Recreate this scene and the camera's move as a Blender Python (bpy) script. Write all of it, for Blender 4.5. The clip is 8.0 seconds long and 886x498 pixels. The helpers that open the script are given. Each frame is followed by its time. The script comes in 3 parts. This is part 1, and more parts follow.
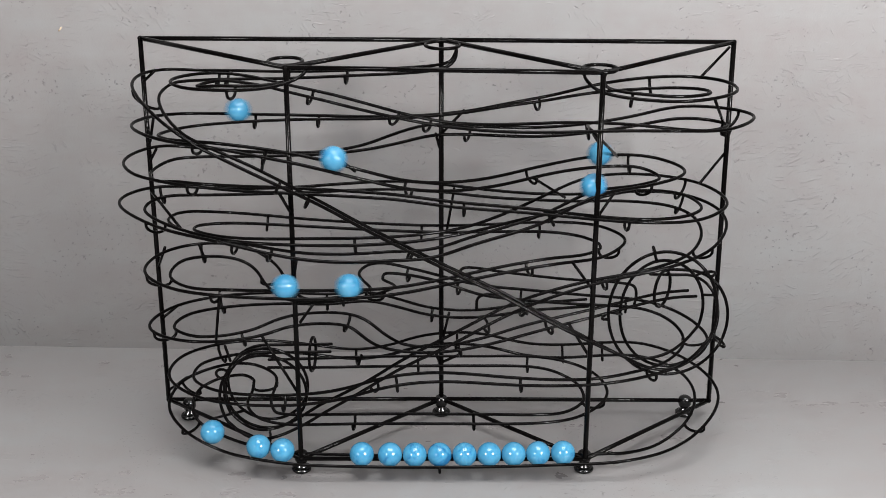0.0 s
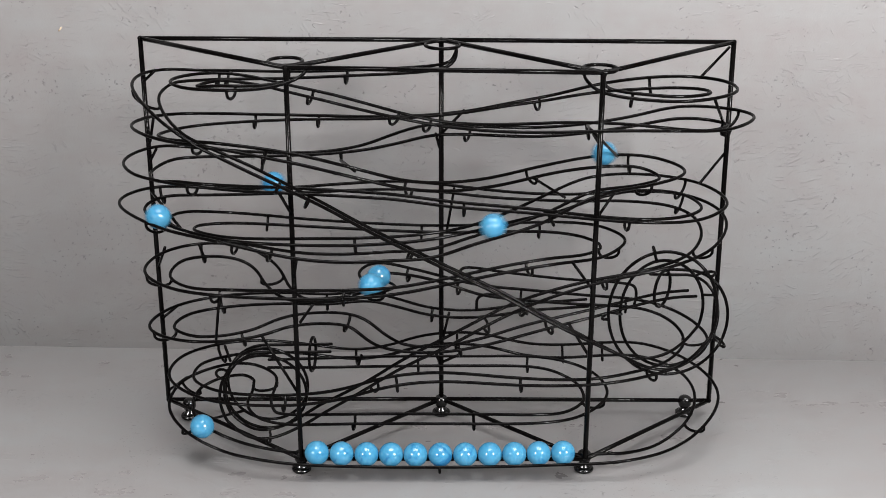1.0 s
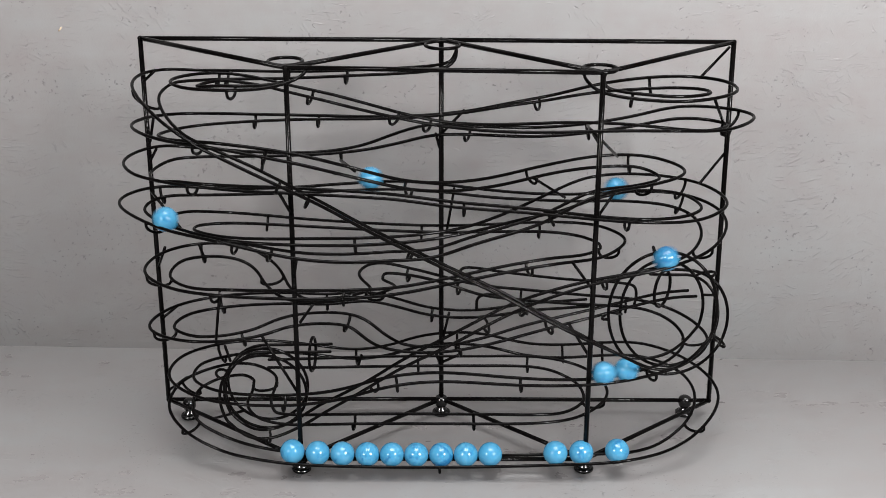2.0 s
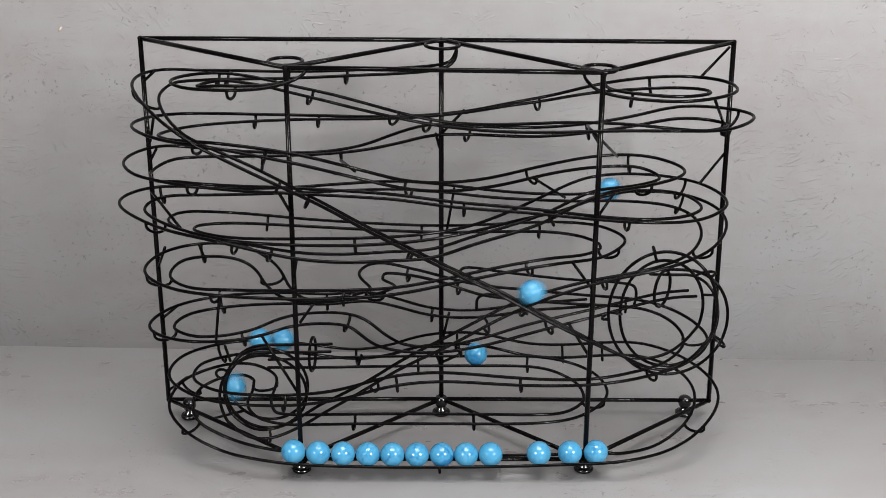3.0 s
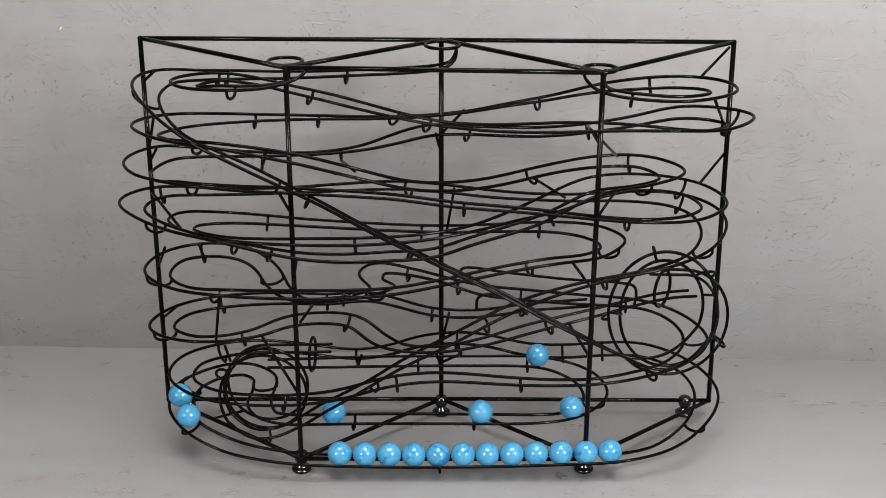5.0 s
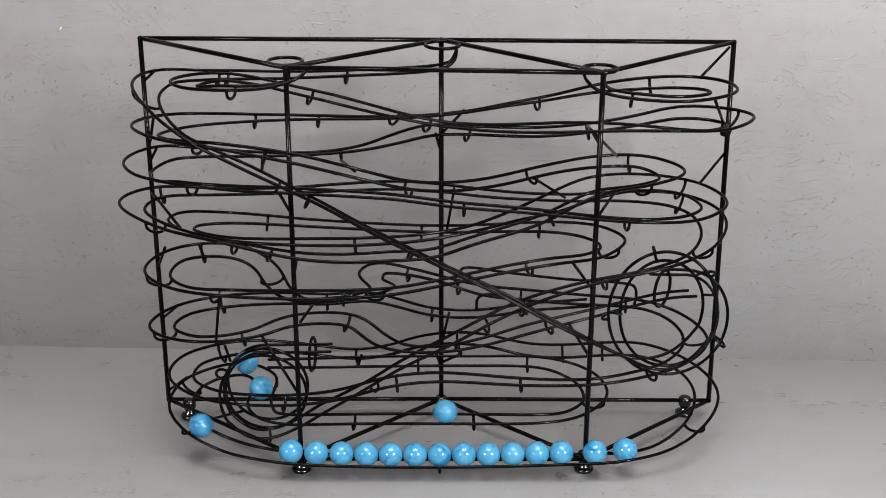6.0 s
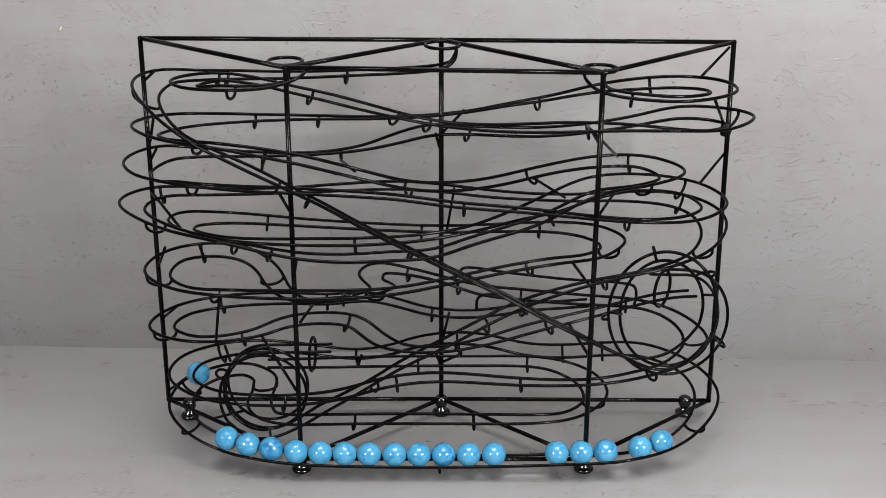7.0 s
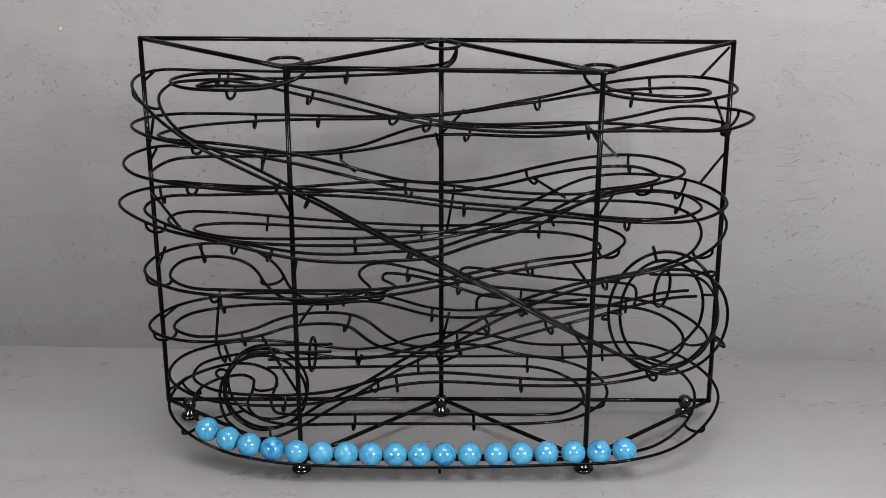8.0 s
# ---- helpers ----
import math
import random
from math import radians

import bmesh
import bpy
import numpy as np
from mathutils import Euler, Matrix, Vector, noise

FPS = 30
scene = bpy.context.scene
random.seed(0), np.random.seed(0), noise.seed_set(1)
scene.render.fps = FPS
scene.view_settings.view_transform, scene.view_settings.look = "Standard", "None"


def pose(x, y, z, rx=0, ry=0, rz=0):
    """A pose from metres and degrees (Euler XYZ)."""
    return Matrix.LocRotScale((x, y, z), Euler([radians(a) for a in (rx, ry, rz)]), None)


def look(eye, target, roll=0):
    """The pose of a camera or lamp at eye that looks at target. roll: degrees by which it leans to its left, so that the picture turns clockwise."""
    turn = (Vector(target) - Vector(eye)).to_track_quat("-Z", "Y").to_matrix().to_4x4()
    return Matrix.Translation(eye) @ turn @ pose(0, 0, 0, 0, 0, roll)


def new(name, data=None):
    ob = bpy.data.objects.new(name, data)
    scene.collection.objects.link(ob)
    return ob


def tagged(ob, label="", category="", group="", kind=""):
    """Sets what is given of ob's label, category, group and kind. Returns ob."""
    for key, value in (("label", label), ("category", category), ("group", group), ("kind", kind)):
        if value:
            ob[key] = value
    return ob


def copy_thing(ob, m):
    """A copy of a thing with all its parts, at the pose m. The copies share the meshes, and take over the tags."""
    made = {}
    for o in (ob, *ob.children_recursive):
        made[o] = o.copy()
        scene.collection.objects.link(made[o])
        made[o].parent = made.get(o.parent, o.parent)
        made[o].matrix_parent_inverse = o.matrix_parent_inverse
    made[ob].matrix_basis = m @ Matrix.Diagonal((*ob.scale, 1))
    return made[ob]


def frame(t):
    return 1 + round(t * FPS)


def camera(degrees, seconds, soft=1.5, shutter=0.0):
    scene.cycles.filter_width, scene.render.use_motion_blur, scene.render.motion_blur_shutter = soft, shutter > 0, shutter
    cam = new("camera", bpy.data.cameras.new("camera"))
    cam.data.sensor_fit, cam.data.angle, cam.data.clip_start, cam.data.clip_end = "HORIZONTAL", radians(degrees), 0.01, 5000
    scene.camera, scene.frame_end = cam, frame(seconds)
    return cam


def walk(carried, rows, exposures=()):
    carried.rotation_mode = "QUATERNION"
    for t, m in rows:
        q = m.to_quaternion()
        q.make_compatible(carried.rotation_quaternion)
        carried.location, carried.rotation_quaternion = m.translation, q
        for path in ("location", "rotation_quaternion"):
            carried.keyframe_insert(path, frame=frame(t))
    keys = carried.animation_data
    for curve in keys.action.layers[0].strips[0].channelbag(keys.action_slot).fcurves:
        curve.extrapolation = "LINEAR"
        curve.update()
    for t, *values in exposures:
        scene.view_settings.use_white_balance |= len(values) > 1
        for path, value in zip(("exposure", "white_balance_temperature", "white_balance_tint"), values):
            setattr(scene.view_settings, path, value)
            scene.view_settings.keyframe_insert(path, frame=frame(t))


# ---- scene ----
cam = camera(36.1810, 8.0, soft=0.65, shutter=0.27)
EYE, AIM = (-0.00479, -0.78938, 0.46275), (0.00231, 0.05011, 0.13841)
walk(cam, [(0.0, look(EYE, AIM, 0.271)), (8.0, look(EYE, AIM, 0.271))],
     exposures=[(0.0, 0.0), (7.8, 0.0), (7.9, -0.05), (8.0, -0.15)])

# ---- light ----
world = bpy.data.worlds.new("studio_air")
scene.world = world
world.use_nodes = True
world.node_tree.nodes["Background"].inputs["Color"].default_value = (0.9, 0.95, 1.0, 1)
world.node_tree.nodes["Background"].inputs["Strength"].default_value = 0.06


def softbox(name, eye, aim, width, height, watts, colour, spread=180):
    data = bpy.data.lights.new(name, "AREA")
    data.shape, data.size, data.size_y, data.energy, data.color, data.spread = "RECTANGLE", width, height, watts, colour, radians(spread)
    lamp = new(name, data)
    lamp.matrix_world = look(eye, aim)
    return lamp


softbox("studio_lamp", (-1.42, -1.85, 1.10), (0.0, 0.05, 0.1), 0.40, 0.40, 48.0, (1.0, 0.965, 0.955))
softbox("studio_lamp", (1.38, -1.85, 1.22), (0.05, 0.05, 0.1), 0.40, 0.40, 106.0, (1.0, 0.98, 0.98))
softbox("ceiling_panel_light", (0.1, -0.60, 2.45), (0.1, -0.55, 0.0), 1.5, 1.3, 85.0, (1.0, 0.985, 0.985))


# ---- materials ----
def material(name):
    mat = bpy.data.materials.new(name)
    mat.use_nodes = True
    tree = mat.node_tree
    return mat, tree, tree.nodes["Principled BSDF"]


def add(tree, kind, **values):
    node = tree.nodes.new(kind)
    for key, value in values.items():
        node.inputs[key].default_value = value
    return node


def ramp(tree, source, stops):
    node = tree.nodes.new("ShaderNodeValToRGB")
    while len(node.color_ramp.elements) < len(stops):
        node.color_ramp.elements.new(0.5)
    for element, (at, value) in zip(node.color_ramp.elements, stops):
        element.position, element.color = at, (value, value, value, 1) if isinstance(value, float) else (*value, 1)
    tree.links.new(source, node.inputs["Fac"])
    return node.outputs["Color"]


def maths(tree, operation, a, b):
    node = tree.nodes.new("ShaderNodeMath")
    node.operation = operation
    for socket, value in zip(node.inputs, (a, b)):
        if isinstance(value, (int, float)):
            socket.default_value = value
        else:
            tree.links.new(value, socket)
    return node.outputs[0]


def turned(tree, coords, angle, stretch, shift):
    node = add(tree, "ShaderNodeMapping", Location=shift, Rotation=angle, Scale=[1 / s for s in stretch])
    node.vector_type = "TEXTURE"
    tree.links.new(coords, node.inputs["Vector"])
    return node.outputs["Vector"]


def noise_at(tree, vector, scale, detail=3.0, rough=0.5):
    node = add(tree, "ShaderNodeTexNoise", Scale=scale, Detail=detail, Roughness=rough)
    tree.links.new(vector, node.inputs["Vector"])
    return node.outputs["Fac"]


def painted_strand_board(name, base, flat_axis, gloss, wear=0.0):
    """Grey emulsion over pressed strand board: long chips at odd angles, pits and roller stipple."""
    mat, tree, shader = material(name)
    coords = tree.nodes.new("ShaderNodeTexCoord").outputs["Object"]
    drift = add(tree, "ShaderNodeTexNoise", Scale=60.0, Detail=4.0)
    tree.links.new(coords, drift.inputs["Vector"])
    bend = tree.nodes.new("ShaderNodeVectorMath")
    bend.operation = "MULTIPLY_ADD"
    tree.links.new(drift.outputs["Color"], bend.inputs[0])
    bend.inputs[1].default_value = (0.0034, 0.0034, 0.0034)
    tree.links.new(coords, bend.inputs[2])
    chips_all = None
    for i, turn in enumerate((4, 166, 24, 147, 62)):
        angle = [0.0, 0.0, 0.0]
        angle[flat_axis] = radians(turn)
        vector = turned(tree, bend.outputs["Vector"], angle, (40.0 + 16 * i, 760.0, 760.0), (i * 3.1, i * 1.7, i * 2.3))
        chip = ramp(tree, noise_at(tree, vector, 1.0, 2.0, 0.5), [(0.63, 0.0), (0.66, 1.0)])
        patch = ramp(tree, noise_at(tree, turned(tree, coords, (0, 0, 0), (1, 1, 1), (i * 5.0, i, 2.0 * i)), 16.0, 4.0, 0.7), [(0.55 - wear, 0.0), (0.63 - wear, 1.0)])
        chip = maths(tree, "MULTIPLY", chip, patch)
        chips_all = chip if chips_all is None else maths(tree, "MAXIMUM", chips_all, chip)
    stipple = noise_at(tree, coords, 650.0, 4.0, 0.65)
    swell = noise_at(tree, coords, 30.0, 5.0, 0.6)
    pit_vector = turned(tree, bend.outputs["Vector"], (0.3, 0.5, 0.4), (1.0, 1.4, 1.0), (0.2, 0.1, 0.4))
    pit_patch = ramp(tree, noise_at(tree, turned(tree, coords, (0, 0, 0), (1, 1, 1), (3.0, 7.0, 1.0)), 16.0, 2.0), [(0.50, 0.0), (0.58, 1.0)])
    pit = maths(tree, "MULTIPLY", ramp(tree, noise_at(tree, pit_vector, 330.0, 2.0, 0.6), [(0.30 + wear * 0.2, 1.0), (0.35 + wear * 0.2, 0.0)]), pit_patch)
    height = maths(tree, "ADD", maths(tree, "MULTIPLY", chips_all, 0.5), maths(tree, "MULTIPLY", stipple, 0.16))
    height = maths(tree, "ADD", height, maths(tree, "MULTIPLY", swell, 0.5))
    height = maths(tree, "SUBTRACT", height, maths(tree, "MULTIPLY", pit, 0.8))
    bump = add(tree, "ShaderNodeBump", Strength=0.62, Distance=0.0014)
    tree.links.new(height, bump.inputs["Height"])
    tree.links.new(bump.outputs["Normal"], shader.inputs["Normal"])
    brush = noise_at(tree, turned(tree, coords, (0, 0, 0), (6.0, 60.0, 60.0), (0.3, 0.2, 0.1)), 1.0, 5.0, 0.65)
    tone = maths(tree, "ADD", maths(tree, "MULTIPLY", noise_at(tree, coords, 7.0, 4.0), 0.4), maths(tree, "MULTIPLY", noise_at(tree, coords, 60.0, 3.0), 0.3))
    tone = maths(tree, "ADD", tone, maths(tree, "MULTIPLY", brush, 0.3))
    low, high = [c * f for c, f in zip(base, (0.96, 0.91, 0.90))], [c * f for c, f in zip(base, (1.04, 1.07, 1.07))]
    colour = ramp(tree, tone, [(0.35, tuple(low)), (0.65, tuple(high))])
    mix = tree.nodes.new("ShaderNodeMix")
    mix.data_type = "RGBA"
    tree.links.new(maths(tree, "MULTIPLY", pit, 0.4), mix.inputs["Factor"])
    tree.links.new(colour, mix.inputs["A"])
    mix.inputs["B"].default_value = (base[0] * 0.35, base[1] * 0.34, base[2] * 0.34, 1)
    tree.links.new(mix.outputs["Result"], shader.inputs["Base Color"])
    tree.links.new(ramp(tree, tone, [(0.3, gloss - 0.06), (0.7, gloss + 0.06)]), shader.inputs["Roughness"])
    return mat


def lacquered_wire():
    mat, tree, shader = material("black_lacquered_wire")
    coords = tree.nodes.new("ShaderNodeTexCoord").outputs["Object"]
    fine = noise_at(tree, coords, 900.0, 3.0)
    broad = noise_at(tree, coords, 60.0, 3.0)
    tree.links.new(ramp(tree, broad, [(0.3, (0.0008, 0.0007, 0.0007)), (0.75, (0.0028, 0.0025, 0.0024))]), shader.inputs["Base Color"])
    tree.links.new(ramp(tree, fine, [(0.3, 0.10), (0.7, 0.18)]), shader.inputs["Roughness"])
    shader.inputs["Specular IOR Level"].default_value = 0.06
    bump = add(tree, "ShaderNodeBump", Strength=0.15, Distance=0.0002)
    tree.links.new(fine, bump.inputs["Height"])
    tree.links.new(bump.outputs["Normal"], shader.inputs["Normal"])
    return mat


def marble_stone():
    mat, tree, shader = material("sky_blue_glass")
    coords = tree.nodes.new("ShaderNodeTexCoord").outputs["Object"]
    info = tree.nodes.new("ShaderNodeObjectInfo").outputs["Random"]
    warp = add(tree, "ShaderNodeTexNoise", Scale=90.0, Detail=3.0, Distortion=1.4)
    warp.noise_dimensions = "4D"
    tree.links.new(coords, warp.inputs["Vector"])
    tree.links.new(maths(tree, "MULTIPLY", info, 40.0), warp.inputs["W"])
    streaky = maths(tree, "MULTIPLY", maths(tree, "GREATER_THAN", info, 0.92), 0.12)
    swirl = ramp(tree, maths(tree, "SUBTRACT", warp.outputs["Fac"], streaky), [(0.30, (0.012, 0.105, 0.230)), (0.42, (0.034, 0.178, 0.305)), (0.72, (0.056, 0.214, 0.335))])
    tree.links.new(swirl, shader.inputs["Base Color"])
    shader.inputs["Roughness"].default_value = 0.16
    shader.inputs["Specular IOR Level"].default_value = 0.5
    shader.inputs["Subsurface Weight"].default_value = 0.25
    shader.inputs["Subsurface Radius"].default_value = (0.4, 0.8, 1.0)
    shader.inputs["Subsurface Scale"].default_value = 0.002
    return mat


def polished_steel(name, tone):
    mat, tree, shader = material(name)
    coords = tree.nodes.new("ShaderNodeTexCoord").outputs["Object"]
    tree.links.new(ramp(tree, noise_at(tree, coords, 500.0, 2.0), [(0.3, 0.16), (0.7, 0.28)]), shader.inputs["Roughness"])
    shader.inputs["Metallic"].default_value = 1.0
    shader.inputs["Base Color"].default_value = (tone, tone, tone, 1)
    return mat


def plain_paint(name, colour):
    mat, tree, shader = material(name)
    coords = tree.nodes.new("ShaderNodeTexCoord").outputs["Object"]
    tone = noise_at(tree, coords, 5.0, 4.0)
    tree.links.new(ramp(tree, tone, [(0.3, tuple(c * 0.95 for c in colour)), (0.7, colour)]), shader.inputs["Base Color"])
    shader.inputs["Roughness"].default_value = 0.7
    return mat


BOARD = painted_strand_board("grey_painted_strand_board", (0.352, 0.349, 0.350), 1, 0.32)
TABLE = painted_strand_board("grey_painted_tabletop", (0.366, 0.360, 0.361), 2, 0.30, -0.03)
WIRE = lacquered_wire()
BLUE = marble_stone()
STEEL = polished_steel("polished_steel", 0.09)
DARK_STEEL = polished_steel("dark_plated_steel", 0.05)
ROOM = plain_paint("dim_room_paint", (0.10, 0.099, 0.098))


# ---- mesh helpers ----
def part(name, bm, mat, parent=None, label=""):
    mesh = bpy.data.meshes.new(name)
    bm.to_mesh(mesh)
    bm.free()
    mesh.materials.append(mat)
    for polygon in mesh.polygons:
        polygon.use_smooth = True
    ob = new(name, mesh)
    ob.parent = parent
    return tagged(ob, label)


def slab(low, high, bevel=0.0):
    bm = bmesh.new()
    bmesh.ops.create_cube(bm, size=1.0)
    for v in bm.verts:
        v.co = Vector([low[i] + (v.co[i] + 0.5) * (high[i] - low[i]) for i in range(3)])
    if bevel:
        bmesh.ops.bevel(bm, geom=bm.edges[:], offset=bevel, segments=2, affect="EDGES")
    return bm


def wire(points, radius, sides=8, closed=False):
    """A bent round wire along the points, with softly domed ends."""
    pts = np.asarray(points, float)
    bm = bmesh.new()
    count = len(pts)
    ahead = np.roll(pts, -1, 0) - np.roll(pts, 1, 0)
    if not closed:
        ahead[0], ahead[-1] = pts[1] - pts[0], pts[-1] - pts[-2]
    ahead /= np.linalg.norm(ahead, axis=1)[:, None]
    side = np.cross(ahead[0], (0.31, 0.22, 0.92))
    rings = []
    for i in range(count):
        side = side - ahead[i] * side.dot(ahead[i])
        side /= np.linalg.norm(side)
        up = np.cross(ahead[i], side)
        rings.append([bm.verts.new(pts[i] + radius * (side * math.cos(k) + up * math.sin(k))) for k in np.arange(sides) * 2 * math.pi / sides])
    for i in range(count if closed else count - 1):
        a, b = rings[i], rings[(i + 1) % count]
        turn = 0
        if closed and i == count - 1:
            turn = min(range(sides), key=lambda s: sum((a[k].co - b[(k + s) % sides].co).length for k in range(sides)))
        for k in range(sides):
            bm.faces.new((a[k], a[(k + 1) % sides], b[(k + 1 + turn) % sides], b[(k + turn) % sides]))
    if not closed:
        for ring, point, way in ((rings[0], pts[0], -ahead[0]), (rings[-1], pts[-1], ahead[-1])):
            tip = bm.verts.new(point + way * radius * 0.6)
            for k in range(sides):
                bm.faces.new((ring[k], ring[(k + 1) % sides], tip))
    bmesh.ops.recalc_face_normals(bm, faces=bm.faces[:])
    return bm


def turned_solid(profile, sides=24):
    """A turned solid round z from (radius, z) pairs."""
    bm = bmesh.new()
    rings = [[bm.verts.new((r * math.cos(a), r * math.sin(a), z)) for a in np.arange(sides) * 2 * math.pi / sides] for r, z in profile]
    for a, b in zip(rings, rings[1:]):
        for k in range(sides):
            bm.faces.new((a[k], a[(k + 1) % sides], b[(k + 1) % sides], b[k]))
    bm.faces.new(rings[0][::-1])
    bm.faces.new(rings[-1])
    bmesh.ops.recalc_face_normals(bm, faces=bm.faces[:])
    return bm


# ---- the setting ----
table = part("tabletop", slab((-0.9, -1.1, -0.03), (0.9, 0.32, 0.0), 0.003), TABLE)
tagged(table, "smooth grey painted board tabletop with faint scratches", "tabletop", kind="structure")
WALL_TURN = -2.224
board = part("wall_north", slab((-1.0, 0.0, -0.03), (1.0, 0.02, 1.2)), BOARD)
board.matrix_world = pose(0.0006, 0.1795, 0.002, 0, 0, WALL_TURN)
tagged(board, "grey painted strand board wall with raised chips", "wall", kind="structure")
for name, low, high in (("wall_south", (-2.0, -2.6, -0.03), (2.0, -2.5, 2.5)), ("wall_west", (-2.1, -2.5, -0.03), (-2.0, 1.5, 2.5)), ("wall_east", (2.0, -2.5, -0.03), (2.1, 1.5, 2.5)),
                        ("wall_far", (-2.0, 1.5, -0.03), (2.0, 1.6, 2.5)), ("floor", (-2.1, -2.6, -0.13), (2.1, 1.6, -0.03)), ("ceiling", (-2.1, -2.6, 2.5), (2.1, 1.6, 2.6))):
    tagged(part(name, slab(low, high), ROOM), "plain dim grey painted room surface behind the camera", name.split("_")[0], kind="structure")

chip_bm = slab((-0.0006, -0.0005, -0.0016), (0.0007, 0.0003, 0.0014))
for v in chip_bm.verts:
    v.co.x += 0.35 * v.co.z + 0.0005 * math.sin(900 * v.co.z)
chip = part("bare_chip", chip_bm, plain_paint("bare_wood_chip", (0.36, 0.29, 0.20)), board, "bare yellow wood chip")
chip.location = (-0.2767, 0.0, 0.2532)

# ---- the wire sculpture: frame ----
RISE, TOP = 0.0118, 0.2720
CORNERS = {"BL": ((-0.1931, 0.0784), (-0.195, 0.0838)), "BM": ((0.0018, 0.0796), (0.0008, 0.0813)), "BR": ((0.1935, 0.0774), (0.1904, 0.0771)), "FL": ((-0.0909, -0.0056), (-0.0925, 0.0039)), "FR": ((0.096, -0.0062), (0.096, -0.0066))}
run = tagged(new("marble_run"), "black lacquered wire marble run with looping twin-rail tracks", "marble run")


def corner(key, level):
    return (*CORNERS[key][level], (RISE, TOP)[level])


for key in CORNERS:
    part("post", wire([corner(key, 0), corner(key, 1)], 0.0017), WIRE, run)
for a, b in (("BL", "BM"), ("BM", "BR"), ("BL", "FL"), ("FL", "FR"), ("FR", "BR"), ("FL", "BM"), ("FR", "BM")):
    part("top_bar", wire([corner(a, 1), corner(b, 1)], 0.0015), WIRE, run)
    part("base_bar", wire([corner(a, 0), corner(b, 0)], 0.0015), WIRE, run)


for key in CORNERS:
    for level in (0, 1):
        bead = part("weld_bead", turned_solid([(0.0006, -0.0020), (0.0016, -0.0012), (0.0019, 0.0), (0.0016, 0.0010), (0.0006, 0.0016)], 12), WIRE, run)
        bead.location = corner(key, level)


def foot(x, y):
    body = part("foot", turned_solid([(0.0056, 0.0), (0.0064, 0.0006), (0.0065, 0.0020), (0.0057, 0.0028), (0.0049, 0.0027), (0.0046, 0.0030)]), DARK_STEEL, run, "dark plated levelling foot")
    body.location = (x, y, 0)
    part("collar", turned_solid([(0.0046, 0.0030), (0.0042, 0.0040), (0.0032, 0.0052), (0.0030, 0.0064)], 18), STEEL, body, "polished steel collar")
    nut = part("hub", turned_solid([(0.0022, 0.0058), (0.0040, 0.0070), (0.0046, 0.0088), (0.0046, 0.0116), (0.0041, 0.0134), (0.0028, 0.0143), (0.0012, 0.0146)], 16), DARK_STEEL, body, "black plated round hub")
    return nut


for spot in ((-0.1778, 0.0741), (0.1768, 0.0791), (0.0018, 0.0796), (-0.0914, 0.0003), (0.0963, 0.0005)):
    foot(*spot)

# ---- the wire sculpture: tracks ----
GAUGE, RAIL = 0.0125, 0.00106
BALL, LIFT = 0.0080, 0.0053


def glide(points, steps=14):
    """A centripetal spline through the points."""
    p = np.asarray(points, float)
    q = np.vstack([2 * p[0] - p[1], p, 2 * p[-1] - p[-2]])
    out = []
    for i in range(1, len(q) - 2):
        p0, p1, p2, p3 = q[i - 1:i + 3]
        t1 = np.linalg.norm(p1 - p0) ** 0.5
        t2 = t1 + np.linalg.norm(p2 - p1) ** 0.5
        t3 = t2 + np.linalg.norm(p3 - p2) ** 0.5
        t = np.linspace(t1, t2, steps, endpoint=False)[:, None]
        a1 = (t1 - t) / t1 * p0 + t / t1 * p1
        a2 = (t2 - t) / (t2 - t1) * p1 + (t - t1) / (t2 - t1) * p2
        a3 = (t3 - t) / (t3 - t2) * p2 + (t - t2) / (t3 - t2) * p3
        b1 = (t2 - t) / t2 * a1 + t / t2 * a2
        b2 = (t3 - t) / (t3 - t1) * a2 + (t - t1) / (t3 - t1) * a3
        out.append((t2 - t) / (t2 - t1) * b1 + (t - t1) / (t2 - t1) * b2)
    return np.vstack(out + [p[-1:]])


def unit(v):
    return v / np.maximum(np.linalg.norm(v, axis=-1, keepdims=True), 1e-9)


def blur(a, times):
    for _ in range(times):
        a = np.vstack([a[:1], (a[:-2] + 2 * a[1:-1] + a[2:]) / 4, a[-1:]])
    return a


